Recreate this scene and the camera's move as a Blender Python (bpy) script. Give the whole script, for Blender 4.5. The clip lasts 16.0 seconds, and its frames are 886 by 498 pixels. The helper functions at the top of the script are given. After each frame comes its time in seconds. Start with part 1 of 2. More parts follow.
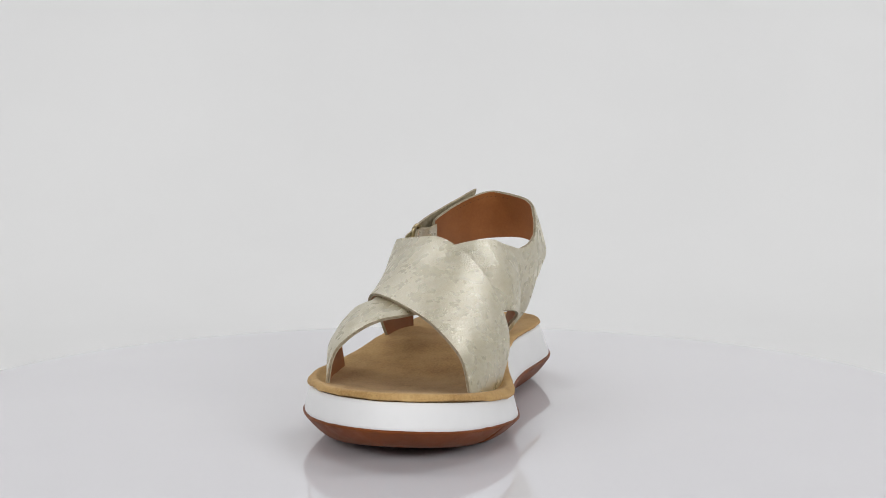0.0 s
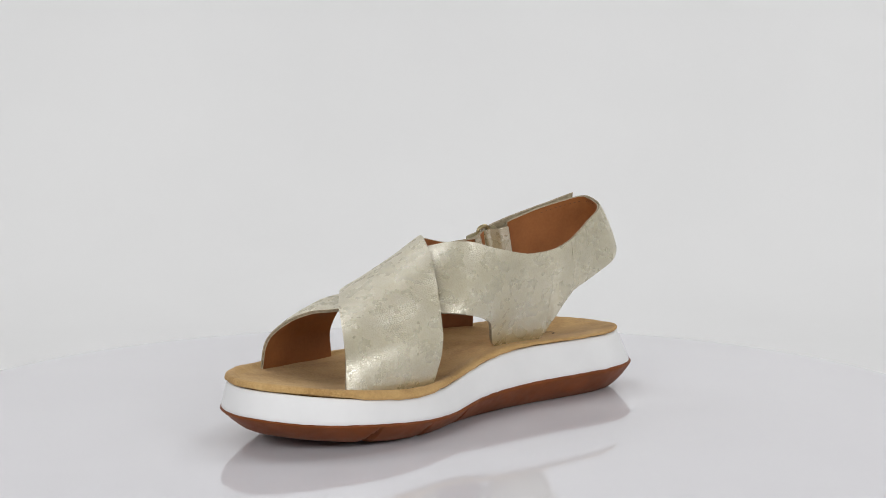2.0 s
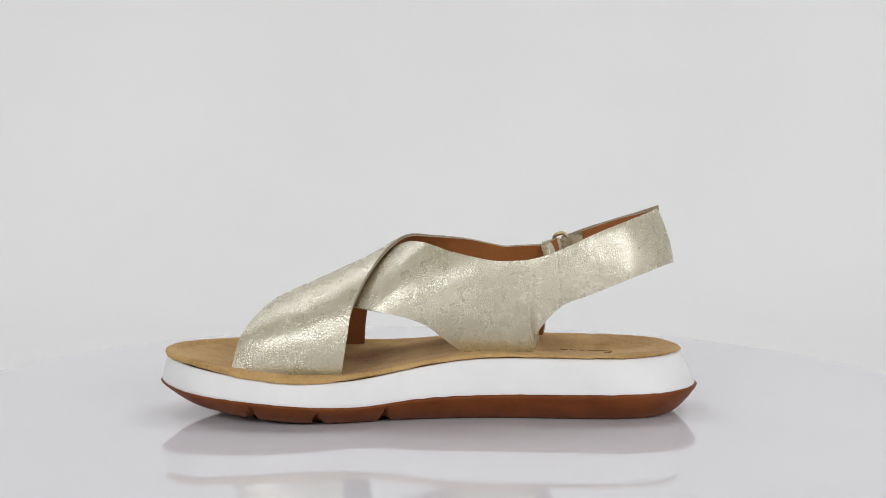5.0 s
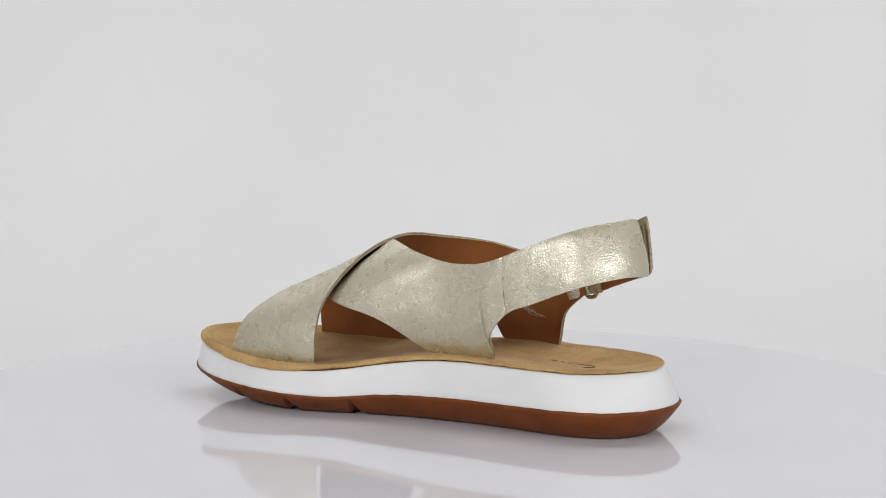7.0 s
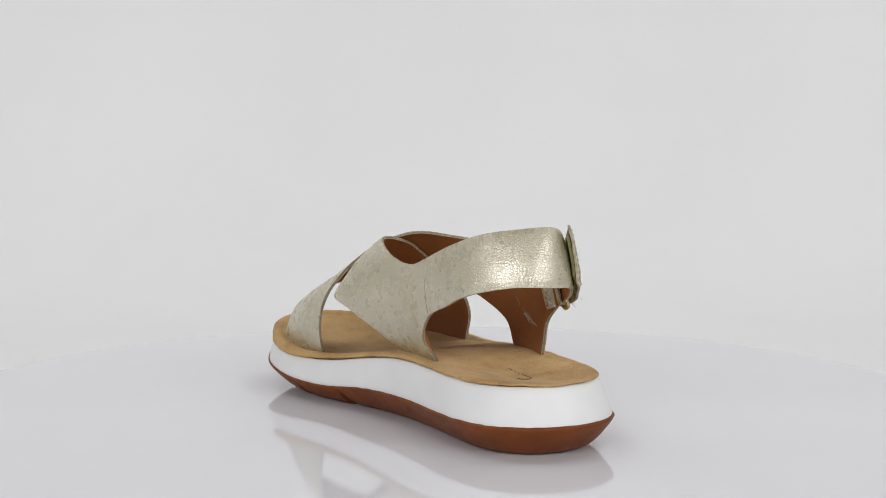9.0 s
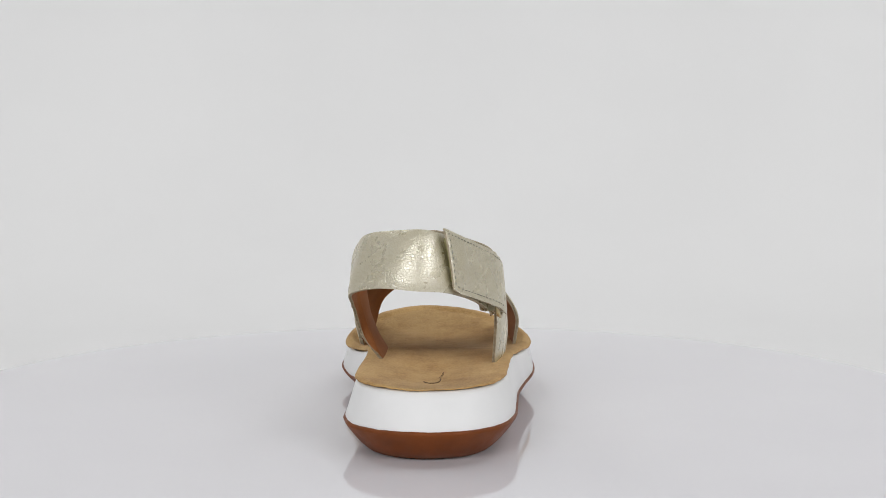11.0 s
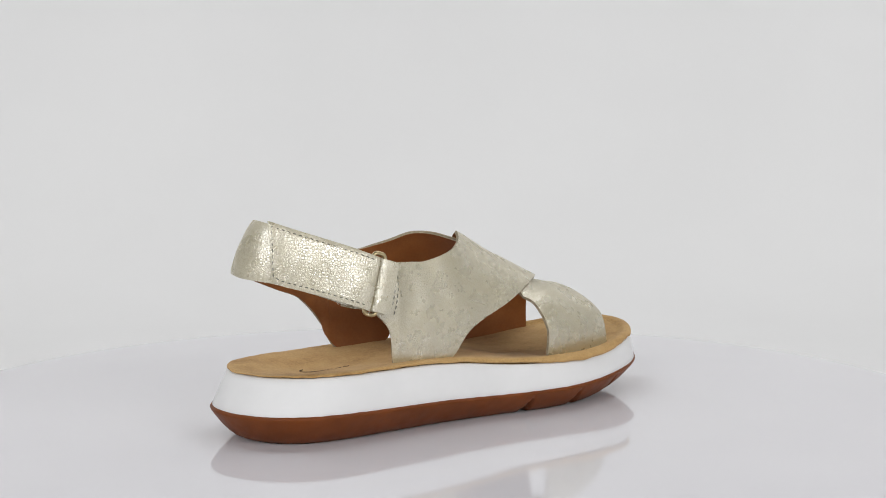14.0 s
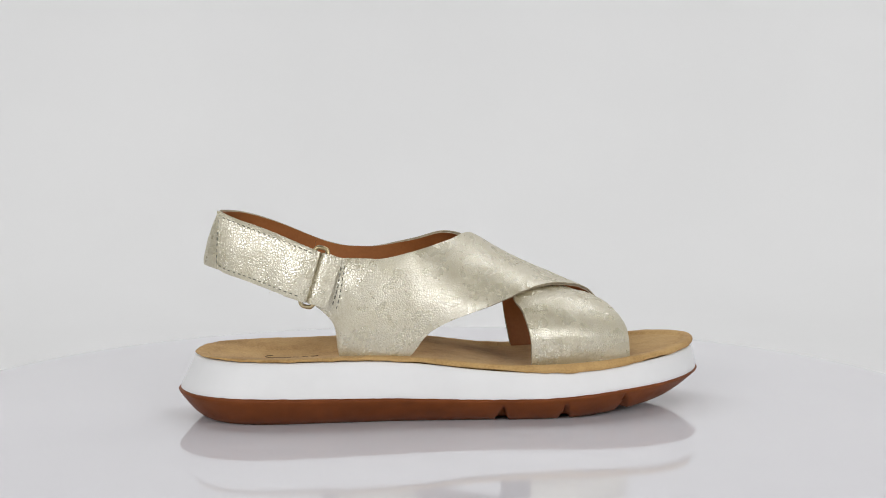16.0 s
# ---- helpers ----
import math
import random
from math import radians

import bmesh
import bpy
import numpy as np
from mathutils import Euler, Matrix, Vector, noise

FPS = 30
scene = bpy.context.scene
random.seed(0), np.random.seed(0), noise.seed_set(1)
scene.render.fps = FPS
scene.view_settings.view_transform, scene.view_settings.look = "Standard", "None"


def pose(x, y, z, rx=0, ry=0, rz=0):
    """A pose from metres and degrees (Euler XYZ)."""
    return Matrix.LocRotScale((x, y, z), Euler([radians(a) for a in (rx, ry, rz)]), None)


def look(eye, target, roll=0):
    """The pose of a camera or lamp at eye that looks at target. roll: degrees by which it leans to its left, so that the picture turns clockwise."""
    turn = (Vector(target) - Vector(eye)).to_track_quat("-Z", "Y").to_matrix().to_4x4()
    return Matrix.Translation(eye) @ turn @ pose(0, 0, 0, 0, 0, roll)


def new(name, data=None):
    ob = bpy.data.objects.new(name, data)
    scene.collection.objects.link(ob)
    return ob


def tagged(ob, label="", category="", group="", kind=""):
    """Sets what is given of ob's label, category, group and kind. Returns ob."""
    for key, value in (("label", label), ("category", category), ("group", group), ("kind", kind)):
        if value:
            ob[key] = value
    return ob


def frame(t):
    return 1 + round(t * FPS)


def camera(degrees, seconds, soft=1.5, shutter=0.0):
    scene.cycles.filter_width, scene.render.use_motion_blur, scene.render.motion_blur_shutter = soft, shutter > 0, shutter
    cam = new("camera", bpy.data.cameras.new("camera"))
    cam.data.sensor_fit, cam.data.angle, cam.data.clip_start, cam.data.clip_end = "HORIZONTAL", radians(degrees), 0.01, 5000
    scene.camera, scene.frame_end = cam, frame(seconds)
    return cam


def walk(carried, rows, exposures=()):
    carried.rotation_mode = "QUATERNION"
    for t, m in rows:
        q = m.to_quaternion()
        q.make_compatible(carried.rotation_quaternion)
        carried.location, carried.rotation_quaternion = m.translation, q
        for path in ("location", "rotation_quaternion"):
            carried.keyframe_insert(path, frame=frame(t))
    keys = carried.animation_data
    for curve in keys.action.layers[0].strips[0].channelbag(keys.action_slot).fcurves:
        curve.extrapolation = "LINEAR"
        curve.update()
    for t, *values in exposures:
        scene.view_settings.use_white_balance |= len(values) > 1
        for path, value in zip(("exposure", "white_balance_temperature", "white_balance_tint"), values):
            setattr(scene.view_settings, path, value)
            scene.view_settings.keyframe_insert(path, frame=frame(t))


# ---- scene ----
# ---- camera ----
cam = camera(27.0, 16.0, soft=0.95)
EYE = (0.0023, -0.96, 0.1932)
TILT = radians(6.45)
STILL = look(EYE, (EYE[0], EYE[1] + math.cos(TILT), EYE[2] - math.sin(TILT)), roll=0.08)
walk(cam, [(0.0, STILL), (16.0, STILL)])

# ---- light of the set: softboxes and an even world fill ----
world = bpy.data.worlds.new("set_surroundings")
world.use_nodes = True
world.node_tree.nodes["Background"].inputs[0].default_value = (0.95, 0.97, 1.0, 1)
world.node_tree.nodes["Background"].inputs[1].default_value = 0.35
scene.world = world
scene.view_settings.exposure = 0.135


def softbox(name, eye, target, width, height, power, color=(1, 1, 1)):
    lamp = bpy.data.lights.new(name, "AREA")
    lamp.shape, lamp.size, lamp.size_y, lamp.energy, lamp.color = "RECTANGLE", width, height, power, color
    ob = new(name, lamp)
    ob.matrix_world = look(eye, target)
    return ob


for side in (-1, 1):
    softbox("overhead_softbox", (side * 0.82, 0.62, 1.62), (side * 0.30, 0.55, 0), 0.55, 0.9, 5.6)
softbox("front_softbox", (-0.66, -1.42, 0.74), (0, 0, 0.08), 0.95, 0.46, 8.7)
softbox("front_softbox", (0.98, -1.24, 0.72), (0, 0, 0.08), 0.95, 0.46, 7.9)


# ---- materials ----
class Mat:
    """A node material with short ways to add nodes."""

    def __init__(self, name):
        self.m = bpy.data.materials.new(name)
        self.m.use_nodes = True
        self.t = self.m.node_tree
        self.b = self.t.nodes["Principled BSDF"]
        self.co = self.t.nodes.new("ShaderNodeTexCoord").outputs["Object"]

    def put(self, node, key, value):
        if hasattr(value, "is_linked"):
            self.t.links.new(value, node.inputs[key])
        else:
            node.inputs[key].default_value = value

    def set(self, **kw):
        for k, v in kw.items():
            self.put(self.b, k.replace("_", " "), v)
        return self

    def noise(self, scale, detail=3.0, rough=0.55, co=None):
        n = self.t.nodes.new("ShaderNodeTexNoise")
        self.put(n, "Vector", co or self.co)
        n.inputs["Scale"].default_value, n.inputs["Detail"].default_value, n.inputs["Roughness"].default_value = scale, detail, rough
        return n.outputs["Fac"]

    def warped(self, scale, amount):
        n = self.t.nodes.new("ShaderNodeTexNoise")
        self.put(n, "Vector", self.co)
        n.inputs["Scale"].default_value = scale
        a = self.t.nodes.new("ShaderNodeVectorMath")
        a.operation = "MULTIPLY_ADD"
        self.t.links.new(n.outputs["Color"], a.inputs[0])
        a.inputs[1].default_value = (amount,) * 3
        self.t.links.new(self.co, a.inputs[2])
        return a.outputs[0]

    def stretched(self, scale):
        n = self.t.nodes.new("ShaderNodeVectorMath")
        n.operation = "MULTIPLY"
        self.t.links.new(self.co, n.inputs[0])
        n.inputs[1].default_value = scale
        return n.outputs[0]

    def cells(self, scale, co=None, feature="DISTANCE_TO_EDGE"):
        n = self.t.nodes.new("ShaderNodeTexVoronoi")
        n.feature = feature
        self.put(n, "Vector", co or self.co)
        n.inputs["Scale"].default_value = scale
        return n.outputs["Distance"]

    def ramp(self, fac, *stops):
        n = self.t.nodes.new("ShaderNodeValToRGB")
        self.put(n, "Fac", fac)
        e = n.color_ramp.elements
        for i, (p, c) in enumerate(stops):
            el = e[i] if i < 2 else e.new(p)
            el.position = p
            el.color = (*c, 1) if hasattr(c, "__len__") else (c, c, c, 1)
        return n.outputs["Color"]

    def math(self, op, a, b):
        n = self.t.nodes.new("ShaderNodeMath")
        n.operation = op
        self.put(n, 0, a)
        self.put(n, 1, b)
        return n.outputs[0]

    def bump(self, height, strength, distance, normal=None):
        n = self.t.nodes.new("ShaderNodeBump")
        self.put(n, "Height", height)
        n.inputs["Strength"].default_value, n.inputs["Distance"].default_value = strength, distance
        if normal:
            self.t.links.new(normal, n.inputs["Normal"])
        self.t.links.new(n.outputs[0], self.b.inputs["Normal"])
        return n.outputs[0]


def champagne_leather():
    """Pebbled leather under a thin metallic foil: a warm matt body and a silvery sheen."""
    m = Mat("champagne_metallic_leather")
    cell = m.cells(760, m.warped(260, 0.0013))
    dome = m.ramp(cell, (0.0, 0.0), (0.12, 0.40), (0.28, 0.80), (0.55, 1.0))
    crease = m.ramp(cell, (0.0, 0.0), (0.05, 0.7), (0.10, 1.0))
    # shade between the pebbles, put into the colours of body and foil
    groove_shade = m.ramp(cell, (0.0, 0.80), (0.06, 0.92), (0.14, 1.0))
    wide = m.noise(45, 4)
    tone = m.math("MULTIPLY", groove_shade, m.math("ADD", m.math("MULTIPLY", wide, 0.30), 0.78))
    m.set(Base_Color=m.ramp(tone, (0.4, (0.215, 0.184, 0.102)), (0.78, (0.490, 0.425, 0.245)), (1.0, (0.560, 0.490, 0.295))),
          Metallic=0.2, Roughness=0.55)
    n = m.bump(m.noise(70, 2), 0.18, 0.0012)
    n = m.bump(dome, 0.21, 0.00033, n)
    n = m.bump(crease, 0.30, 0.00015, n)
    foil = m.t.nodes.new("ShaderNodeBsdfPrincipled")
    m.put(foil, "Base Color", m.ramp(tone, (0.4, (0.42, 0.39, 0.31)), (0.8, (0.725, 0.712, 0.662)), (1.0, (0.80, 0.788, 0.742))))
    m.put(foil, "Metallic", 1.0)
    m.put(foil, "Roughness", m.ramp(m.noise(120, 3), (0.3, 0.25), (0.7, 0.31)))
    m.t.links.new(n, foil.inputs["Normal"])
    mix = m.t.nodes.new("ShaderNodeMixShader")
    m.put(mix, 0, m.math("MULTIPLY", m.ramp(m.noise(75, 4), (0.3, 0.45), (0.7, 0.57)), m.ramp(cell, (0.0, 0.66), (0.14, 1.0))))
    m.t.links.new(m.b.outputs[0], mix.inputs[1])
    m.t.links.new(foil.outputs[0], mix.inputs[2])
    m.t.links.new(mix.outputs[0], m.t.nodes["Material Output"].inputs["Surface"])
    return m.m


def lining_leather():
    m = Mat("tan_lining_leather")
    mix = m.math("ADD", m.math("MULTIPLY", m.noise(45, 4), 0.7), m.math("MULTIPLY", m.noise(700, 2), 0.3))
    m.set(Base_Color=m.ramp(mix, (0.3, (0.25, 0.088, 0.024)), (0.7, (0.37, 0.142, 0.044))), Roughness=0.62, Specular_IOR_Level=0.3)
    m.bump(m.cells(900, m.warped(300, 0.0012)), 0.15, 0.0002)
    return m.m


def cut_edge():
    m = Mat("cut_leather_edge")
    m.set(Base_Color=m.ramp(m.noise(500, 3), (0.3, (0.27, 0.215, 0.135)), (0.7, (0.46, 0.39, 0.28))), Roughness=0.8)
    m.bump(m.noise(1800, 2), 0.4, 0.0003)
    return m.m


def suede():
    m = Mat("tan_suede")
    scuff = m.noise(1.0, 4, 0.6, m.stretched((35, 160, 90)))
    mix = m.math("ADD", m.math("MULTIPLY", m.noise(38, 5, 0.65), 0.58), m.math("ADD", m.math("MULTIPLY", scuff, 0.12), m.math("MULTIPLY", m.noise(900, 3), 0.3)))
    m.set(Base_Color=m.ramp(mix, (0.34, (0.335, 0.188, 0.064)), (0.5, (0.515, 0.322, 0.130)), (0.66, (0.630, 0.418, 0.188))),
          Roughness=0.95, Sheen_Weight=0.08, Sheen_Roughness=0.5, Specular_IOR_Level=0.15)
    n = m.bump(m.noise(190, 5), 0.65, 0.0009)
    n = m.bump(m.noise(1.0, 4, 0.6, m.stretched((110, 300, 200))), 0.12, 0.0006, n)
    m.bump(m.noise(2200, 3), 0.5, 0.0003, n)
    return m.m


def white_foam():
    m = Mat("white_foam_rubber")
    m.set(Base_Color=m.ramp(m.noise(30, 5), (0.3, (0.80, 0.80, 0.80)), (0.7, (0.86, 0.86, 0.86))), Roughness=0.55)
    m.bump(m.noise(1500, 2), 0.12, 0.0002)
    return m.m


def brown_rubber():
    m = Mat("brown_outsole_rubber")
    m.set(Base_Color=m.ramp(m.noise(60, 5), (0.3, (0.150, 0.040, 0.0092)), (0.7, (0.212, 0.058, 0.0138))),
          Roughness=m.ramp(m.noise(200, 3), (0.3, 0.42), (0.7, 0.55)), Specular_IOR_Level=0.18)
    m.bump(m.noise(1300, 2), 0.15, 0.0002)
    return m.m


def plain(name, low, high, scale, rough, metallic=0.0, grain=0.0):
    m = Mat(name)
    m.set(Base_Color=m.ramp(m.noise(scale, 4), (0.3, low), (0.7, high)), Roughness=rough, Metallic=metallic)
    if grain:
        m.bump(m.noise(scale * 12, 3), 0.4, grain)
    return m.m


def gloss_white():
    m = Mat("glossy_white_acrylic")
    m.set(Base_Color=m.ramp(m.noise(5, 4), (0.3, (0.755, 0.745, 0.785)), (0.7, (0.785, 0.775, 0.81))),
          Roughness=m.ramp(m.noise(9, 5), (0.3, 0.045), (0.7, 0.075)), IOR=1.46)
    return m.m


LEATHER, LINING, EDGE, SUEDE, FOAM, RUBBER = champagne_leather(), lining_leather(), cut_edge(), suede(), white_foam(), brown_rubber()
BRASS = plain("antique_brass", (0.42, 0.33, 0.18), (0.55, 0.45, 0.27), 300, 0.28, 1.0)
THREAD = plain("grey_green_thread", (0.10, 0.10, 0.075), (0.16, 0.15, 0.115), 900, 0.8)
BROWN_THREAD = plain("brown_thread", (0.10, 0.045, 0.018), (0.16, 0.07, 0.03), 900, 0.8)
LIGHT_THREAD = plain("pale_thread", (0.62, 0.58, 0.48), (0.74, 0.70, 0.6), 900, 0.85)
TAPE = plain("olive_hook_tape", (0.17, 0.16, 0.06), (0.30, 0.28, 0.12), 1200, 0.9, 0.0, 0.0006)
GLUE = plain("dried_glue", (0.52, 0.37, 0.26), (0.66, 0.52, 0.40), 600, 0.5)
PRINT = plain("dark_printed_ink", (0.09, 0.055, 0.028), (0.20, 0.125, 0.06), 900, 0.85)
ACRYLIC = gloss_white()
PAPER = plain("white_backdrop_paper", (0.805, 0.805, 0.806), (0.835, 0.835, 0.836), 3, 0.85)
# greys of the added roof and walls, which stand out of view
ADDED_ROOF = plain("dark_grey_added_roof", (0.22, 0.22, 0.22), (0.27, 0.27, 0.27), 4, 0.9)
ADDED_WALL = plain("grey_added_wall", (0.57, 0.57, 0.57), (0.63, 0.63, 0.63), 4, 0.9)


# ---- building helpers ----
def part(name, bm, mats, parent=None, label="", smooth=True):
    """One mesh object from a bmesh, under a thing or a part."""
    me = bpy.data.meshes.new(name)
    bmesh.ops.recalc_face_normals(bm, faces=bm.faces[:])
    bm.to_mesh(me)
    bm.free()
    for m in mats if isinstance(mats, (list, tuple)) else [mats]:
        me.materials.append(m)
    if smooth:
        me.shade_smooth()
    ob = new(name, me)
    if parent:
        ob.parent = parent
    return tagged(ob, label)


def thing(name, label, category, kind="", group=""):
    return tagged(new(name), label, category, group, kind)


def spline(knots, n=8, closed=False):
    """Points of a smooth curve through the knots, that keeps tight at uneven spacing."""
    c = np.asarray(knots, float)
    q = np.vstack([c[-1:], c, c[:2]]) if closed else np.vstack([2 * c[0] - c[1], c, 2 * c[-1] - c[-2]])
    out = []
    for i in range(len(c) if closed else len(c) - 1):
        p = q[i:i + 4]
        t = np.concatenate([[0], np.cumsum(np.sqrt(np.linalg.norm(np.diff(p, axis=0), axis=1)) + 1e-9)])
        for k in range(n):
            u = t[1] + (t[2] - t[1]) * k / n
            a = [((t[j + 1] - u) * p[j] + (u - t[j]) * p[j + 1]) / (t[j + 1] - t[j]) for j in range(3)]
            b = [((t[j + 2] - u) * a[j] + (u - t[j]) * a[j + 1]) / (t[j + 2] - t[j]) for j in range(2)]
            out.append(((t[2] - u) * b[0] + (u - t[1]) * b[1]) / (t[2] - t[1]))
    if not closed:
        out.append(c[-1])
    return np.array(out)


def rings(bm, loops, close_ends=(True, True), mat=0):
    """Skin a stack of closed loops of equal length."""
    vs = [[bm.verts.new(p) for p in loop] for loop in loops]
    for a, b in zip(vs, vs[1:]):
        for i in range(len(a)):
            j = (i + 1) % len(a)
            bm.faces.new((a[i], a[j], b[j], b[i])).material_index = mat
    for end, loop in ((close_ends[0], vs[0]), (close_ends[1], vs[-1])):
        if end:
            mid = bm.verts.new(sum((v.co for v in loop), Vector()) / len(loop))
            for i in range(len(loop)):
                bm.faces.new((loop[i], loop[(i + 1) % len(loop)], mid)).material_index = mat
    return vs


def tube(bm, pts, radius, sides=8, closed=False):
    """A round wire along the points."""
    pts = [Vector(p) for p in pts]
    n = len(pts)
    out, up = [], None
    for i, p in enumerate(pts):
        a = pts[(i - 1) % n] if closed or i else p
        b = pts[(i + 1) % n] if closed or i < n - 1 else p
        d = (b - a).normalized()
        up = (up - d * up.dot(d)).normalized() if up else d.orthogonal().normalized()
        w = d.cross(up)
        out.append([bm.verts.new(p + radius * (math.cos(k) * up + math.sin(k) * w)) for k in np.arange(sides) * 2 * math.pi / sides])
    pairs = list(zip(out, out[1:])) + ([(out[-1], out[0])] if closed else [])
    for a, b in pairs:
        for k in range(sides):
            bm.faces.new((a[k], a[(k + 1) % sides], b[(k + 1) % sides], b[k]))
    if not closed:
        bm.faces.new(out[0]), bm.faces.new(out[-1])


# ---- set: backdrop sweep, unseen walls and roof added round it, turntable ----
def backdrop():
    bm = bmesh.new()
    prof = [(-1.9, -0.045), (-1.0, -0.045), (0.0, -0.045), (0.55, -0.045)]
    prof += [(0.55 + 0.5 * math.sin(a), 0.455 - 0.5 * math.cos(a)) for a in np.linspace(0.1, math.pi / 2, 18)]
    prof += [(1.05, 0.9), (1.05, 1.7)]
    row = [[bm.verts.new((x, y, z)) for y, z in prof] for x in np.linspace(-1.5, 1.5, 13)]
    for a, b in zip(row, row[1:]):
        for i in range(len(prof) - 1):
            bm.faces.new((a[i], a[i + 1], b[i + 1], b[i]))
    ob = part("backdrop", bm, PAPER)
    tagged(ob, "seamless white paper sweep behind the turntable", "backdrop", kind="structure")
    sol = ob.modifiers.new("thickness", "SOLIDIFY")
    sol.thickness, sol.offset = 0.004, -1
    return ob


def panel(name, size, centre, label, fabric):
    bm = bmesh.new()
    bmesh.ops.create_cube(bm, size=1, matrix=Matrix.Translation(centre) @ Matrix.Diagonal((*size, 1)))
    bmesh.ops.bevel(bm, geom=bm.edges[:], offset=0.004, segments=1, affect="EDGES")
    ob = part(name, bm, fabric, smooth=False)
    return tagged(ob, label, "booth wall", kind="structure")


backdrop()
# unseen walls, added to bounce light and give the leather grey to reflect
panel("unseen_wall_west", (0.02, 3.2, 1.9), (-1.53, -0.4, 0.85), "unseen grey side wall added to close the set", ADDED_WALL)
panel("unseen_wall_east", (0.02, 3.2, 1.9), (1.53, -0.4, 0.85), "unseen grey side wall added to close the set", ADDED_WALL)
panel("unseen_wall_south", (3.04, 0.02, 1.9), (0, -2.0, 0.85), "unseen grey wall added behind the camera", ADDED_WALL)
# unseen roof, added and kept dark so the straps' upper faces reflect less
panel("unseen_roof", (3.08, 3.2, 0.02), (0, -0.4, 1.81), "unseen dark grey roof added to dim reflections from above", ADDED_ROOF)


def make_turntable():
    top = thing("turntable", "round glossy white display turntable turning slowly", "turntable")
    bm = bmesh.new()
    prof = [(0.2750, -0.026), (0.2790, -0.0245), (0.2805, -0.021), (0.2810, -0.006), (0.2809, -0.0007), (0.2807, -0.0002), (0.2803, 0.0), (0.2797, 0.0), (0.278, 0.0), (0.10, 0.0)]
    loops = [[(r * math.cos(a), r * math.sin(a), z) for a in np.arange(160) * 2 * math.pi / 160] for r, z in prof]
    rings(bm, loops)
    part("disc", bm, ACRYLIC, top, "glossy white acrylic disc")
    bm = bmesh.new()
    loops = [[(r * math.cos(a), r * math.sin(a), z) for a in np.arange(64) * 2 * math.pi / 64] for r, z in ((0.15, -0.045), (0.152, -0.043), (0.152, -0.028), (0.15, -0.026))]
    rings(bm, loops)
    part("base", bm, PAPER, top, "white round foot under the disc")
    return top


turntable = make_turntable()


# ---- the sandal: x to the toe, y to its left, z up, turning about its origin ----

def sole_outline():
    """Plan of the sole at its widest line, anticlockwise from the toe."""
    knots = [(0.1447, 0.0056), (0.1414, 0.0207), (0.1294, 0.0362), (0.1144, 0.0454), (0.0957, 0.0525), (0.0707, 0.0553), (0.0456, 0.0513),
             (0.0207, 0.0446), (-0.0093, 0.0404), (-0.0392, 0.0405), (-0.0692, 0.0435), (-0.0943, 0.0445), (-0.1146, 0.0394), (-0.1284, 0.0275),
             (-0.1350, 0.0116), (-0.1346, -0.0044), (-0.1287, -0.0188), (-0.1160, -0.0307), (-0.0945, -0.0377), (-0.0643, -0.0399), (-0.0293, -0.0418),
             (0.0058, -0.0464), (0.0408, -0.0522), (0.0687, -0.0524), (0.0905, -0.0472), (0.1103, -0.0390), (0.1262, -0.0276), (0.1385, -0.0126)]
    p = spline(knots, 40, closed=True)
    seg = np.linalg.norm(np.roll(p, -1, 0) - p, axis=1)
    s = np.concatenate([[0], np.cumsum(seg)])
    want = np.linspace(0, s[-1], 720, endpoint=False)
    q = np.vstack([p, p[:1]])
    return np.stack([np.interp(want, s, q[:, k]) for k in (0, 1)], 1)


OUTLINE = sole_outline()
_d = np.roll(OUTLINE, -6, 0) - np.roll(OUTLINE, 6, 0)
INWARD = np.stack([-_d[:, 1], _d[:, 0]], 1) / np.linalg.norm(_d, axis=1)[:, None]


def inset(amount):
    """The outline moved inwards; amount may vary round it."""
    return OUTLINE + INWARD * np.broadcast_to(np.asarray(amount, float).reshape(-1, 1), (720, 1))


def across(x, y, left, right):
    """A height that differs between the sole's two sides."""
    w = np.clip(0.5 + y / 0.09, 0, 1)
    return w * np.interp(x, *zip(*left)) + (1 - w) * np.interp(x, *zip(*right))


def smooth_table(t):
    x = np.linspace(t[0][0], t[-1][0], 120)
    y = np.interp(x, *zip(*t))
    k = np.hanning(15) / np.hanning(15).sum()
    return list(zip(x, np.convolve(np.pad(y, 7, mode="edge"), k, "valid")))


TOP_L = smooth_table([(-0.14, 0.0333), (-0.115, 0.0330), (-0.09, 0.0324), (-0.03, 0.0328), (-0.012, 0.0322), (0.015, 0.0279), (0.033, 0.0243), (0.051, 0.0226), (0.074, 0.0231), (0.091, 0.0246), (0.11, 0.0262), (0.131, 0.0290), (0.146, 0.0312)])
TOP_R = smooth_table([(-0.14, 0.0333), (-0.115, 0.0331), (-0.088, 0.0327), (-0.042, 0.0328), (-0.017, 0.0310), (0.012, 0.0273), (0.034, 0.0260), (0.055, 0.0259), (0.086, 0.0270), (0.122, 0.0302), (0.146, 0.0318)])
LINE_L = smooth_table([(-0.14, 0.0150), (-0.112, 0.0145), (-0.086, 0.0143), (-0.026, 0.0140), (0.010, 0.0128), (0.034, 0.0101), (0.052, 0.0099), (0.078, 0.0116), (0.105, 0.0135), (0.119, 0.0143), (0.136, 0.0158), (0.146, 0.0180)])
LINE_R = smooth_table([(-0.14, 0.0150), (-0.116, 0.0149), (-0.10, 0.0148), (-0.032, 0.0136), (0.010, 0.0122), (0.047, 0.0123), (0.084, 0.0145), (0.12, 0.0165), (0.137, 0.0182), (0.146, 0.0188)])
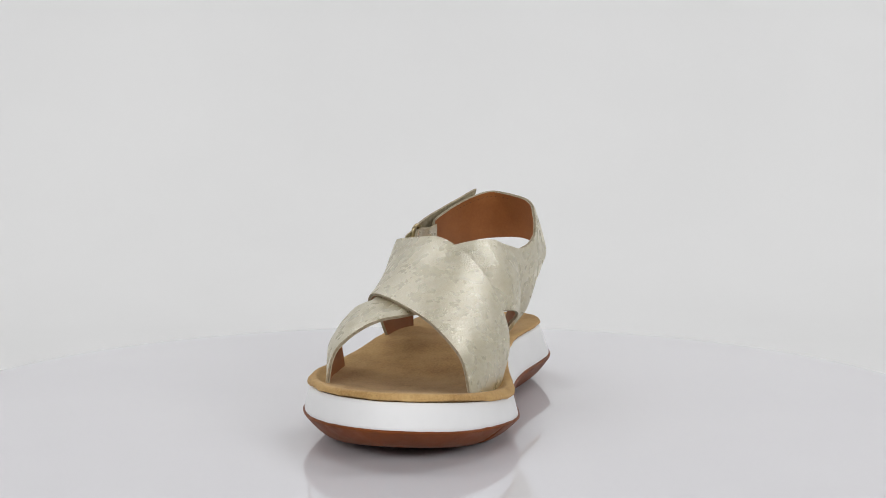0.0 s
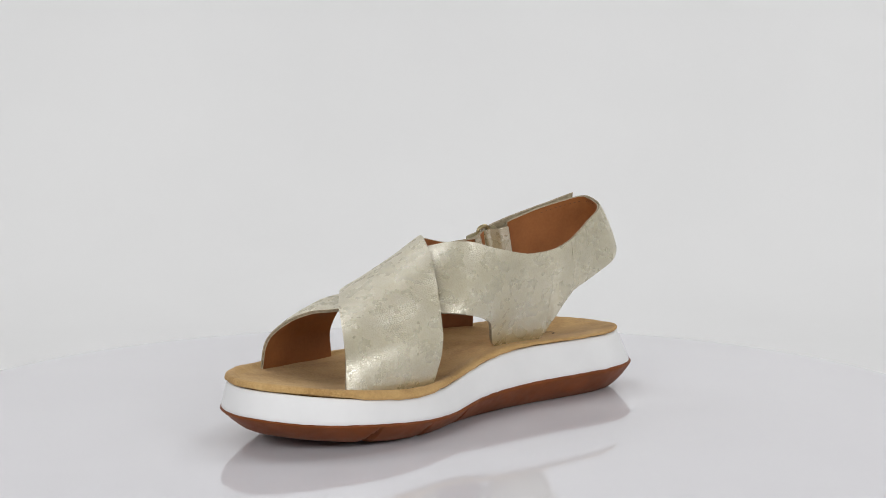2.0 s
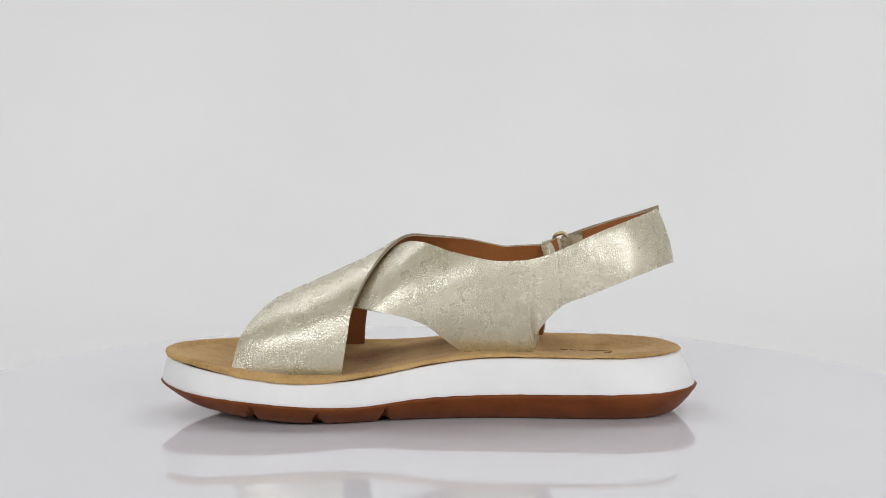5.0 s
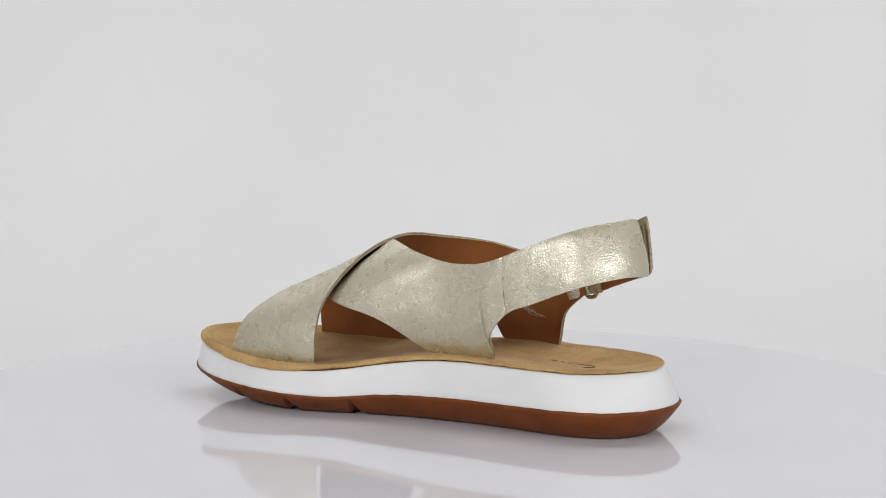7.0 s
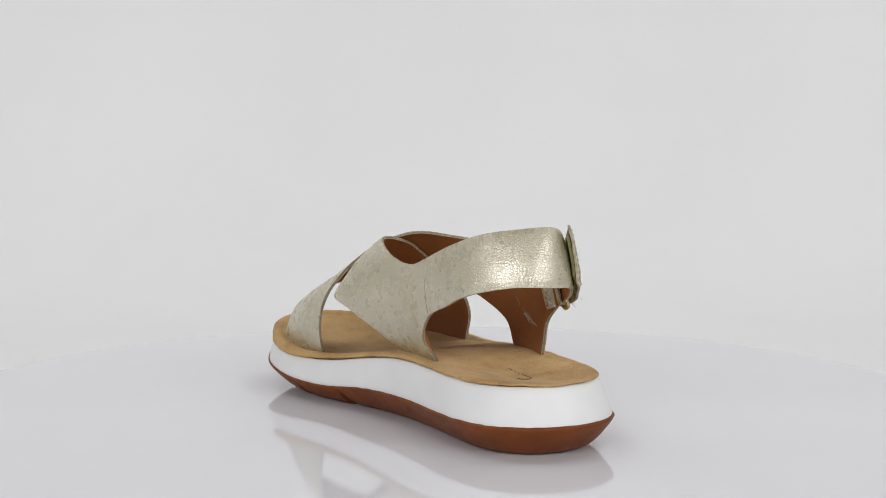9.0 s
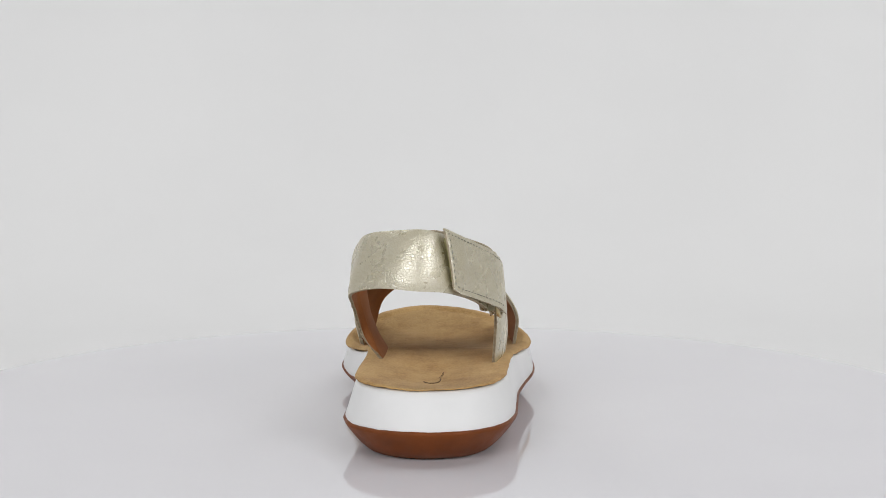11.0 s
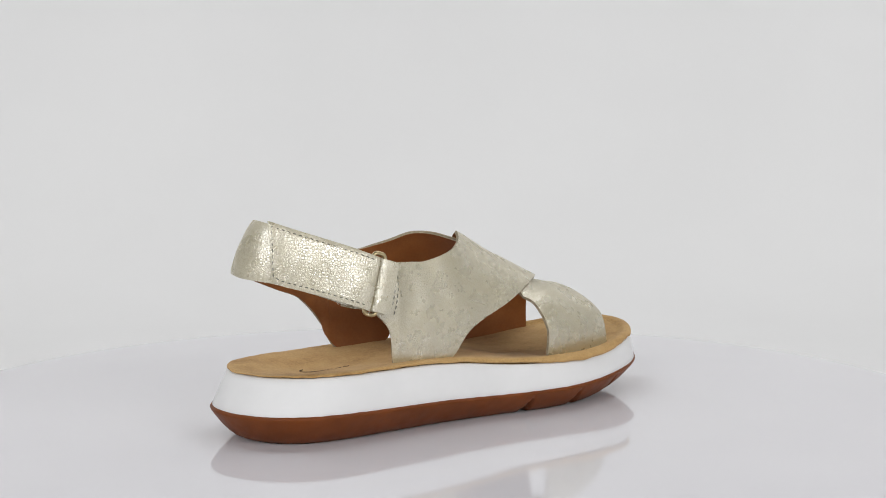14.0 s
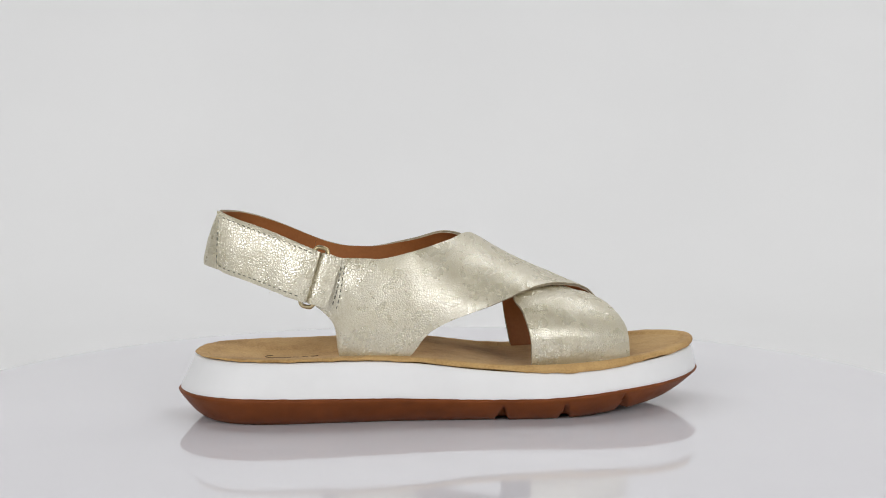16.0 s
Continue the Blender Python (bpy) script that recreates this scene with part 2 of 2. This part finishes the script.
BASE_Z = smooth_table([(-0.14, 0.0012), (-0.12, 0.0004), (-0.10, 0.0), (0.055, 0.0), (0.075, 0.0010), (0.10, 0.0031), (0.12, 0.0058), (0.146, 0.0105)])
# lean of the foam wall: strong round the heel, slight at the toe
LEAN = smooth_table([(-0.14, 0.0098), (-0.12, 0.0085), (-0.09, 0.0062), (-0.04, 0.0045), (0.02, 0.0040), (0.08, 0.0036), (0.146, 0.0030)])
GROOVES = [(0.0946, 0.0880), (0.0614, 0.0558), (0.0278, 0.0236)]


def top_height(p):
    return across(p[:, 0], p[:, 1], TOP_L, TOP_R)


def make_outsole(sandal):
    bm = bmesh.new()
    line = across(OUTLINE[:, 0], OUTLINE[:, 1], LINE_L, LINE_R)
    ragged = np.array([0.0003 * noise.noise((p[0] * 190, p[1] * 190, 11.0)) for p in OUTLINE])
    loops = []
    for ins, h in ((0.0032, 1.12), (0.0006, 1.04), (0.0, 0.99), (0.0006, 0.90), (0.0022, 0.74), (0.0042, 0.56), (0.0064, 0.38), (0.0088, 0.22), (0.0112, 0.09), (0.0138, 0.015), (0.017, 0.0), (0.024, 0.0)):
        p = inset(ins)
        base = np.interp(p[:, 0], *zip(*BASE_Z))
        z = base + (line - base) * h
        if h > 0.95:
            z = z + ragged
        for left, right in GROOVES:
            gx = right + (left - right) * np.clip(0.5 + p[:, 1] / 0.10, 0, 1)
            half = 0.0042 * (1 - h / 0.80)
            off = p[:, 0] - gx
            cut = (off < half) & (off > -half * 0.55) & (h < 0.76)
            p = p + INWARD * (cut * 0.0058)[:, None]
            z = np.where(cut, z + 0.004 * (h < 0.05), z)
        loops.append(np.column_stack([p, z]))
    rings(bm, loops)
    part("outsole", bm, RUBBER, sandal, "reddish brown rubber outsole with three cross grooves")


def make_midsole(sandal):
    bm = bmesh.new()
    line = across(OUTLINE[:, 0], OUTLINE[:, 1], LINE_L, LINE_R)
    lean = np.interp(OUTLINE[:, 0], *zip(*LEAN))
    top = top_height(inset(lean))
    loops = []
    for k, h in ((0.02, -0.06), (0.0, 0.0), (0.07, 0.06), (0.20, 0.2), (0.37, 0.38), (0.56, 0.6), (0.76, 0.82), (0.88, 0.93), (0.99, 0.985), (1.2, 1.0)):
        ins = lean * k + (0.0013 if h <= 0 else 0.0006)
        loops.append(np.column_stack([inset(ins), line + (top - line) * h]))
    loops.append(np.column_stack([inset(lean + 0.005), top - 0.0022]))
    loops.append(np.column_stack([inset(lean + 0.014), top - 0.0070]))
    rings(bm, loops)
    part("midsole", bm, FOAM, sandal, "thick white foam midsole")


def heel_cup(x, y):
    """Depth of the hollow under the heel and of the shallow one under the ball."""
    heel = 0.0052 * np.exp(-((x + 0.080) / 0.045) ** 2 - ((y - 0.002) / 0.023) ** 2)
    ball = 0.0026 * np.exp(-((x - 0.080) / 0.05) ** 2 - (y / 0.032) ** 2)
    return heel + ball


def footbed_height(x, y):
    """Top of the suede footbed."""
    thick = np.interp(x, (-0.14, -0.06, 0.0, 0.146), (0.0022, 0.0022, 0.0030, 0.0044))
    return across(x, y, TOP_L, TOP_R) + 0.0002 + thick - heel_cup(x, y)


def recess(x):
    """How far the field of the forefoot lies below its rolled rim."""
    return 0.0016 * np.clip((x + 0.005) / 0.05, 0, 1)


def make_insole(sandal):
    bm = bmesh.new()
    lean = np.interp(OUTLINE[:, 0], *zip(*LEAN))
    rough = np.array([0.0003 * noise.noise((p[0] * 150, p[1] * 150, 3.0)) + 0.0003 * noise.noise((p[0] * 45, p[1] * 45, 7.0)) for p in OUTLINE])
    # the rim swells where the front straps are tucked in behind it
    swell = np.array([0.0010 * (math.exp(-((p[0] - 0.078) / 0.026) ** 4) if p[1] > 0.02 else math.exp(-((p[0] - 0.066) / 0.026) ** 4) if p[1] < -0.02 else 0) for p in OUTLINE])
    rough = rough - swell + np.array([0.00035 * noise.noise((p[0] * 85, p[1] * 85, 19.0)) for p in OUTLINE]) * (OUTLINE[:, 0] > -0.02)
    loops = []
    top = top_height(inset(lean))
    for ins, h in ((0.004, 0.0), (0.0020, 0.0), (0.0016, 0.12), (-0.0002, 0.16), (-0.0005, 0.25), (-0.0006, 0.45), (-0.0003, 0.7), (0.0006, 0.9), (0.0018, 0.98), (0.0036, 1.0)):
        p = inset(lean + ins + rough)
        full = footbed_height(p[:, 0], p[:, 1]) - top
        loops.append(np.column_stack([p, top + 0.0002 + full * h + (rough * 1.2 if 0 < h < 0.95 else 0)]))
    # the underside sinks into the hollow of the midsole
    loops.insert(0, np.column_stack([inset(lean + 0.0125), top - 0.0060]))
    p = inset(lean + 0.0062 + rough)
    loops.append(np.column_stack([inset(lean + 0.0048 + rough), footbed_height(*inset(lean + 0.0048 + rough).T) + 0.0002 - 0.35 * recess(p[:, 0])]))
    loops.append(np.column_stack([p, footbed_height(p[:, 0], p[:, 1]) + 0.0002 - recess(p[:, 0])]))
    vs = rings(bm, loops, close_ends=(True, False))
    # the footbed's field, row by row from the toe to the heel
    rim = vs[-1]
    n = len(rim)
    toe = max(range(n), key=lambda i: rim[i].co.x)
    left = [rim[(toe + i) % n] for i in range(n // 2 + 1)]
    right = [rim[(toe - i) % n] for i in range(n // 2 + 1)]
    steps, last = 28, None
    for a, b in zip(left[1:-1], right[1:-1]):
        row = [a]
        for k in range(1, steps):
            q = a.co.lerp(b.co, k / steps)
            z = footbed_height(np.array([q.x]), np.array([q.y]))[0] - recess(q.x) + 0.0002 + 0.0003 * noise.noise(q * 60)
            row.append(bm.verts.new((q.x, q.y, z)))
        row.append(b)
        if last:
            for k in range(steps):
                bm.faces.new((last[k], last[k + 1], row[k + 1], row[k]))
        else:
            for k in range(steps):
                bm.faces.new((left[0], row[k], row[k + 1]))
        last = row
    for k in range(steps):
        bm.faces.new((left[-1], last[k + 1], last[k]))
    ob = part("insole", bm, SUEDE, sandal, "tan suede footbed with a soft raw edge")
    # printed mark on the heel: one curved stroke and three short ones
    bm = bmesh.new()

    def ink(pts):
        x, y = np.array(pts).T
        tube(bm, list(zip(x, y, footbed_height(x, y) + 0.00032)), 0.00022, 6)

    ink(spline([(-0.0868, 0.0062), (-0.0902, 0.0046), (-0.0912, 0.0020), (-0.0888, -0.0004), (-0.0835, -0.0016), (-0.0785, -0.0018)], 6)[:, :2])
    ink([(-0.0772, -0.0008), (-0.0756, -0.0014), (-0.0745, -0.0026)])
    ink([(-0.0728, -0.0018), (-0.0712, -0.0024), (-0.0700, -0.0032)])
    ink([(-0.0682, -0.0026), (-0.0660, -0.0030), (-0.0645, -0.0030)])
    part("printed_mark", bm, PRINT, ob, "small dark printed mark on the heel")


# edges of the straps: the over strap runs left front to right rear, the under strap right front to left rear and round the heel
OVER_FRONT = [(0.1060, 0.0397, 0.0265), (0.1012, 0.0343, 0.0436), (0.0899, 0.0195, 0.0570), (0.0733, 0.0005, 0.0645), (0.0485, -0.0214, 0.0669), (0.0222, -0.0324, 0.0595), (-0.0118, -0.0358, 0.0468), (-0.0252, -0.0338, 0.0325), (-0.0560, -0.0285, 0.0320), (-0.0582, -0.0286, 0.0372), (-0.0606, -0.0290, 0.0515), (-0.0722, -0.0292, 0.0630)]
OVER_REAR = [(0.0502, 0.0433, 0.0245), (0.0471, 0.0466, 0.0440), (0.0440, 0.0424, 0.0609), (0.0322, 0.0261, 0.0819), (0.0177, 0.0057, 0.0925), (0.0015, -0.0131, 0.0906), (-0.0185, -0.0270, 0.0870), (-0.0357, -0.0272, 0.0835), (-0.0435, -0.0266, 0.0838), (-0.0500, -0.0262, 0.0841), (-0.0572, -0.0262, 0.0846), (-0.0640, -0.0266, 0.0876)]
UNDER_FRONT = [(0.0945, -0.0347, 0.0270), (0.0934, -0.0305, 0.0447), (0.0850, -0.0154, 0.0574), (0.0698, 0.0054, 0.0613), (0.0524, 0.0274, 0.0600), (0.0324, 0.0447, 0.0584), (0.0100, 0.0436, 0.0522), (-0.0150, 0.0272, 0.0338), (-0.0460, 0.0282, 0.0335), (-0.0487, 0.0312, 0.0375), (-0.0495, 0.0378, 0.0465), (-0.0610, 0.0412, 0.0600), (-0.0760, 0.0418, 0.0662), (-0.0972, 0.0404, 0.0745), (-0.1152, 0.0268, 0.0793), (-0.1216, 0.0092, 0.0788), (-0.1145, -0.0060, 0.0770), (-0.0965, -0.0185, 0.0708), (-0.0728, -0.0282, 0.0608)]
UNDER_REAR = [(0.0398, -0.0412, 0.0250), (0.0385, -0.0430, 0.0435), (0.0353, -0.0337, 0.0593), (0.0300, -0.0139, 0.0774), (0.0205, 0.0093, 0.0882), (0.0097, 0.0279, 0.0914), (-0.0073, 0.0350, 0.0869), (-0.0271, 0.0383, 0.0830), (-0.0370, 0.0394, 0.0830), (-0.0430, 0.0402, 0.0835), (-0.0505, 0.0412, 0.0852), (-0.0585, 0.0415, 0.0880), (-0.0793, 0.0376, 0.0970), (-0.0965, 0.0310, 0.1030), (-0.1088, 0.0160, 0.1058), (-0.1134, 0.0055, 0.1064), (-0.1089, -0.0030, 0.1040), (-0.0939, -0.0125, 0.0990), (-0.0672, -0.0255, 0.0879)]


def strap_grid(front, rear, bulge, along=8, steps=16):
    """Middle surface of a strap between its two edges, bulging outwards, and its outward normals."""
    f, r = spline(front, along), spline(rear, along)
    n = len(f)
    g = np.array([[f[i] + (r[i] - f[i]) * k / (steps - 1) for k in range(steps)] for i in range(n)])
    nor = normals(g)
    b = np.interp(np.linspace(0, 1, n), *zip(*bulge))
    s = np.linspace(0, 1, steps)
    g = g + nor * (4 * s * (1 - s))[None, :, None] * b[:, None, None]
    return g, normals(g)


def normals(g):
    da, db = np.gradient(g, axis=0), np.gradient(g, axis=1)
    nor = np.cross(da, db)
    nor /= np.linalg.norm(nor, axis=2, keepdims=True) + 1e-12
    middle = g.mean(1, keepdims=True) * np.array([0.75, 0.0, 0.0]) + np.array([-0.015, 0.004, 0.045])
    return nor * np.sign((nor * (g - middle)).sum())


def slab(g, nor, inner, outer, wrinkle=0.0, seed=0.0):
    """A sheet between two offsets of a grid; faces: 0 outside, 1 cut edge, 2 inside."""
    bm = bmesh.new()
    n, m = g.shape[:2]
    jitter = np.zeros((n, m))
    if wrinkle:
        for i in range(n):
            for j in range(m):
                jitter[i, j] = wrinkle * noise.noise(Vector(g[i, j]) * 70 + Vector((seed, 0, 0))) + 0.5 * wrinkle * noise.noise(Vector(g[i, j]) * 160 + Vector((0, seed, 0)))
    a = g + nor * (outer + jitter)[..., None]
    c = g + nor * (inner + jitter)[..., None]
    # roll the outer surface over at its border
    round_off = np.minimum(0.0004, (outer - inner) * 0.3)
    for sl in ((0, slice(None)), (-1, slice(None)), (slice(None), 0), (slice(None), -1)):
        a[sl] -= nor[sl] * round_off
    va = [[bm.verts.new(a[i, j]) for j in range(m)] for i in range(n)]
    vc = [[bm.verts.new(c[i, j]) for j in range(m)] for i in range(n)]
    for i in range(n - 1):
        for j in range(m - 1):
            bm.faces.new((va[i][j], va[i + 1][j], va[i + 1][j + 1], va[i][j + 1])).material_index = 0
            bm.faces.new((vc[i][j], vc[i][j + 1], vc[i + 1][j + 1], vc[i + 1][j])).material_index = 2
    border = [(i, 0) for i in range(n)] + [(n - 1, j) for j in range(1, m)] + [(i, m - 1) for i in range(n - 2, -1, -1)] + [(0, j) for j in range(m - 2, 0, -1)]
    for (i, j), (k, l) in zip(border, border[1:] + border[:1]):
        bm.faces.new((va[i][j], va[k][l], vc[k][l], vc[i][j])).material_index = 1
    for e in bm.edges:
        if len(e.link_faces) == 2 and e.link_faces[0].material_index != e.link_faces[1].material_index:
            e.smooth = False
    return bm


def make_strap(name, label, g, nor, parent, seed):
    """A leather strap with its lining."""
    ob = part(name, slab(g, nor, -0.0006, 0.0004, 0.00035, seed), [LEATHER, EDGE, EDGE], parent, label)
    part("lining", slab(g, nor, -0.0015, -0.00062, 0.00035, seed), [EDGE, EDGE, LINING], ob, "smooth tan leather lining")
    return ob


def tuck_under(g, nor, over, over_nor, gap):
    """Press a strap's sheet below another one where that one covers it."""
    n, m = over.shape[:2]
    flat, fn = over.reshape(-1, 3), over_nor.reshape(-1, 3)
    push = np.zeros(g.shape[:2])
    turn = np.zeros_like(g)
    for i in range(g.shape[0]):
        for j in range(g.shape[1]):
            d = ((flat - g[i, j]) ** 2).sum(1)
            k = int(d.argmin())
            turn[i, j] = fn[k]
            rel = g[i, j] - flat[k]
            h = rel @ fn[k]
            flat_off = np.linalg.norm(rel - h * fn[k])
            if flat_off < 0.004 and h > -gap and h < 0.02:
                push[i, j] = h + gap
    for _ in range(3):
        q = np.pad(push, 1, mode="edge")
        push = np.maximum(push, (q[:-2, 1:-1] + q[2:, 1:-1] + q[1:-1, :-2] + q[1:-1, 2:]) / 4)
    return g - turn * push[..., None]


def stitches(points, lift, length=0.0017, gap=0.0012, radius=0.00027):
    """Short thread stitches along a line of (place, outward normal)."""
    bm = bmesh.new()
    p = np.array([a for a, _ in points])
    nn = np.array([b for _, b in points])
    s = np.concatenate([[0], np.cumsum(np.linalg.norm(np.diff(p, axis=0), axis=1))])
    at = 0.0
    while at + length < s[-1]:
        pts = []
        for k, u in enumerate(np.linspace(at, at + length, 5)):
            q = np.array([np.interp(u, s, p[:, c]) for c in range(3)])
            w = np.array([np.interp(u, s, nn[:, c]) for c in range(3)])
            pts.append(q + w * (lift + radius * (0.7 if 0 < k < 4 else -0.9)))
        tube(bm, pts, radius, 5)
        at += length + gap
    return bm


def grid_at(g, nor, u, v):
    """Place and normal at fractions of a strap's length and width."""
    n, m = g.shape[:2]
    x, y = u * (n - 1), v * (m - 1)
    i, j = min(int(x), n - 2), min(int(y), m - 2)
    a, b = x - i, y - j
    mix = lambda t: (1 - a) * ((1 - b) * t[i, j] + b * t[i, j + 1]) + a * ((1 - b) * t[i + 1, j] + b * t[i + 1, j + 1])
    return mix(g), mix(nor)


def make_sandal():
    sandal = thing("sandal", "champagne metallic leather crossover sandal on a white platform sole", "sandal")
    make_outsole(sandal)
    make_midsole(sandal)
    make_insole(sandal)
    # crossing straps
    og, on = strap_grid(OVER_FRONT, OVER_REAR, [(0, 0.0022), (0.06, 0.0036), (0.15, 0.0036), (0.24, 0.0014), (0.36, -0.0002), (0.55, 0.0015), (0.68, 0.0042), (0.88, 0.0040), (1, 0.0)])
    ug, un = strap_grid(UNDER_FRONT, UNDER_REAR, [(0, 0.002), (0.05, 0.0034), (0.10, 0.0032), (0.25, 0.002), (0.36, 0.0042), (0.50, 0.0036), (0.60, 0.001), (0.8, 0.0015), (1, 0.0)])
    ug = tuck_under(ug, un, og, on, 0.0026)
    un = normals(ug)
    over = make_strap("over_strap", "champagne leather strap crossing over the instep", og, on, sandal, 1.0)
    cut = 11 * 8
    under = make_strap("under_strap", "champagne leather strap passing under the crossing", ug[:cut + 1], un[:cut + 1], sandal, 5.0)
    heel_g, heel_n = ug[cut:-3].copy(), un[cut:-3]
    heel_g[0] += (heel_g[1] - heel_g[0]) * 0.06
    heel = make_strap("heel_strap", "champagne leather slingback strap round the heel", heel_g, heel_n, sandal, 9.0)
    # stitches along the upper inner edge of the slingback's closing side
    line = [grid_at(heel_g, -heel_n, u, 0.9) for u in np.linspace(0.45, 0.9, 60)]
    part("stitching", stitches(line, 0.0014, 0.0016, 0.0014, 0.00017), BROWN_THREAD, heel, "brown thread stitches on the lining")
    # double row of stitches on the lug of the over strap
    for u in (0.918, 0.938):
        line = [grid_at(og, on, u - 0.05 * v, v) for v in np.linspace(0.24, 0.93, 24)]
        part("stitching", stitches(line, 0.0004), THREAD, over, "grey-green thread stitches")

    # pale dried glue smeared on the lining of the rear quarter
    bm = bmesh.new()
    for k in range(14):
        c = random.random()
        u0, v0 = 0.600 + 0.085 * c + random.uniform(-0.006, 0.006), 0.49 - 0.13 * c + random.uniform(-0.03, 0.03)
        pts = []
        for q in np.linspace(0, 1, 5):
            a, b = grid_at(og, on, u0 + 0.022 * q, v0 - 0.035 * q + random.uniform(-0.008, 0.008))
            pts.append(a - b * 0.00172)
        tube(bm, pts, random.uniform(0.00012, 0.0003), 5)
    part("glue_smear", bm, GLUE, over, "pale dried glue smears on the lining")

    # metal ring between the lug and the closing tab
    top, low = Vector((-0.0655, -0.0276, 0.0898)), Vector((-0.0748, -0.0303, 0.0608))
    axis = (top - low).normalized()
    out = Vector((-0.25, -0.96, -0.05))
    out = (out - axis * out.dot(axis)).normalized()
    wide = axis.cross(out)
    half, w = (top - low).length / 2, 0.0042
    mid = (top + low) / 2
    loop = []
    for k in range(48):
        a = 2 * math.pi * k / 48
        cx, cy = math.cos(a), math.sin(a)
        loop.append(mid + wide * w * math.copysign(abs(cx) ** 0.6, cx) + axis * half * math.copysign(abs(cy) ** 0.42, cy))
    bm = bmesh.new()
    tube(bm, loop, 0.0011, 10, closed=True)
    part("buckle_ring", bm, BRASS, sandal, "antique brass wire ring")

    # leather loop of the lug round the ring's front bar and the fold of the tab round its rear bar
    for name, sign, label, inside in (("lug_loop", 1, "leather loop holding the ring", 0.006), ("tab_fold", -1, "folded leather end round the ring", 0.0085)):
        edge = wide * (w * sign)
        toward = wide * (-sign)
        sec = []
        for a in np.linspace(-math.pi / 2, math.pi / 2, 9):
            sec.append(out * (0.0017 * -math.sin(a)) + toward * (0.0038 * math.cos(a)))
        back = [sec[-1] - toward * d - out * (0.0036 + 0.20 * d) for d in np.linspace(0.002, inside, 5)]
        front = [sec[0] - toward * d + out * 0.0 for d in (0.0065, 0.003)]
        prof = front + sec + back
        span = np.linspace(-0.88, 0.84, 11)
        g = np.array([[np.array(mid + edge + p + axis * (half * s)) for s in span] for p in prof])
        nor = normals_from(g, mid + edge)
        part(name, slab(g, nor, -0.0005, 0.0006), [LEATHER, EDGE, LEATHER], sandal, label)
    make_tab(sandal)
    return sandal


def normals_from(g, centre):
    da, db = np.gradient(g, axis=0), np.gradient(g, axis=1)
    nor = np.cross(da, db)
    nor /= np.linalg.norm(nor, axis=2, keepdims=True) + 1e-12
    mid = nor[len(nor) // 2 - 1, g.shape[1] // 2] @ (g[len(g) // 2 - 1, g.shape[1] // 2] - np.array(centre))
    return nor if mid > 0 else -nor


def make_tab(sandal):
    """The hook-and-loop closing tab, folded back from the ring over the heel strap."""
    low = [(-0.0762, -0.0322, 0.0630), (-0.0860, -0.0285, 0.0667), (-0.0960, -0.0226, 0.0704), (-0.1060, -0.0160, 0.0740), (-0.1135, -0.0110, 0.0766), (-0.1170, -0.0083, 0.0792)]
    high = [(-0.0672, -0.0300, 0.0880), (-0.0770, -0.0262, 0.0921), (-0.0870, -0.0212, 0.0962), (-0.0975, -0.0150, 0.1001), (-0.1078, -0.0085, 0.1040), (-0.1157, -0.0036, 0.1074)]
    g, nor = strap_grid(low, high, [(0, 0.0), (0.5, 0.0012), (1, 0.0008)], 10, 16)
    # the leather puckers a little between its stitched rows
    g = g + nor * (0.0007 * np.sin(np.linspace(0, 1, len(g)) * 9.4 + 0.6))[:, None, None] * np.sin(np.linspace(0.1, 0.9, g.shape[1]) * math.pi)[None, :, None]
    nor = normals(g)
    tab = part("closing_tab", slab(g, nor, -0.0006, 0.0009, 0.0003, 13.0), [LEATHER, EDGE, EDGE], sandal, "stitched champagne leather closing tab")
    line = [grid_at(g, nor, u, 0.92) for u in np.linspace(0.06, 0.965, 60)]
    line += [grid_at(g, nor, 0.965, v) for v in np.linspace(0.9, 0.1, 24)]
    line += [grid_at(g, nor, u, 0.08) for u in np.linspace(0.965, 0.06, 60)]
    part("stitching", stitches(line, 0.00075), THREAD, tab, "grey-green thread stitches")
    n0 = int(len(g) * 0.45)
    part("hook_tape", slab(g[n0:-2, 2:-2], nor[n0:-2, 2:-2], -0.0024, -0.0007), TAPE, tab, "olive hook-and-loop tape behind the tab")
    # frayed thread ends at the ring
    bm = bmesh.new()
    for k in range(2):
        a = Vector(g[1 + 14 * k, 0]) + Vector(nor[1 + 3 * k, 0]) * 0.0002
        pts = [a]
        for s in range(4):
            pts.append(pts[-1] + Vector((random.uniform(-.0008, .0008), random.uniform(-.0008, .0003), random.uniform(-.0011, .0001))))
        tube(bm, pts, 0.00012, 4)
    part("frayed_threads", bm, LIGHT_THREAD, tab, "loose pale thread ends")


sandal = make_sandal()


def motions():
    """The turntable turns at an even pace and carries the sandal round."""
    rows = [(t, -102.40 - 15.1855 * t - 0.0080 * t * t) for t in np.arange(0, 16.01, 1.0)]
    walk(sandal, [(t, pose(0, 0, 0, 0, 0, a)) for t, a in rows])
    walk(turntable, [(t, pose(0, 0, 0, 0, 0, a)) for t, a in rows])


motions()
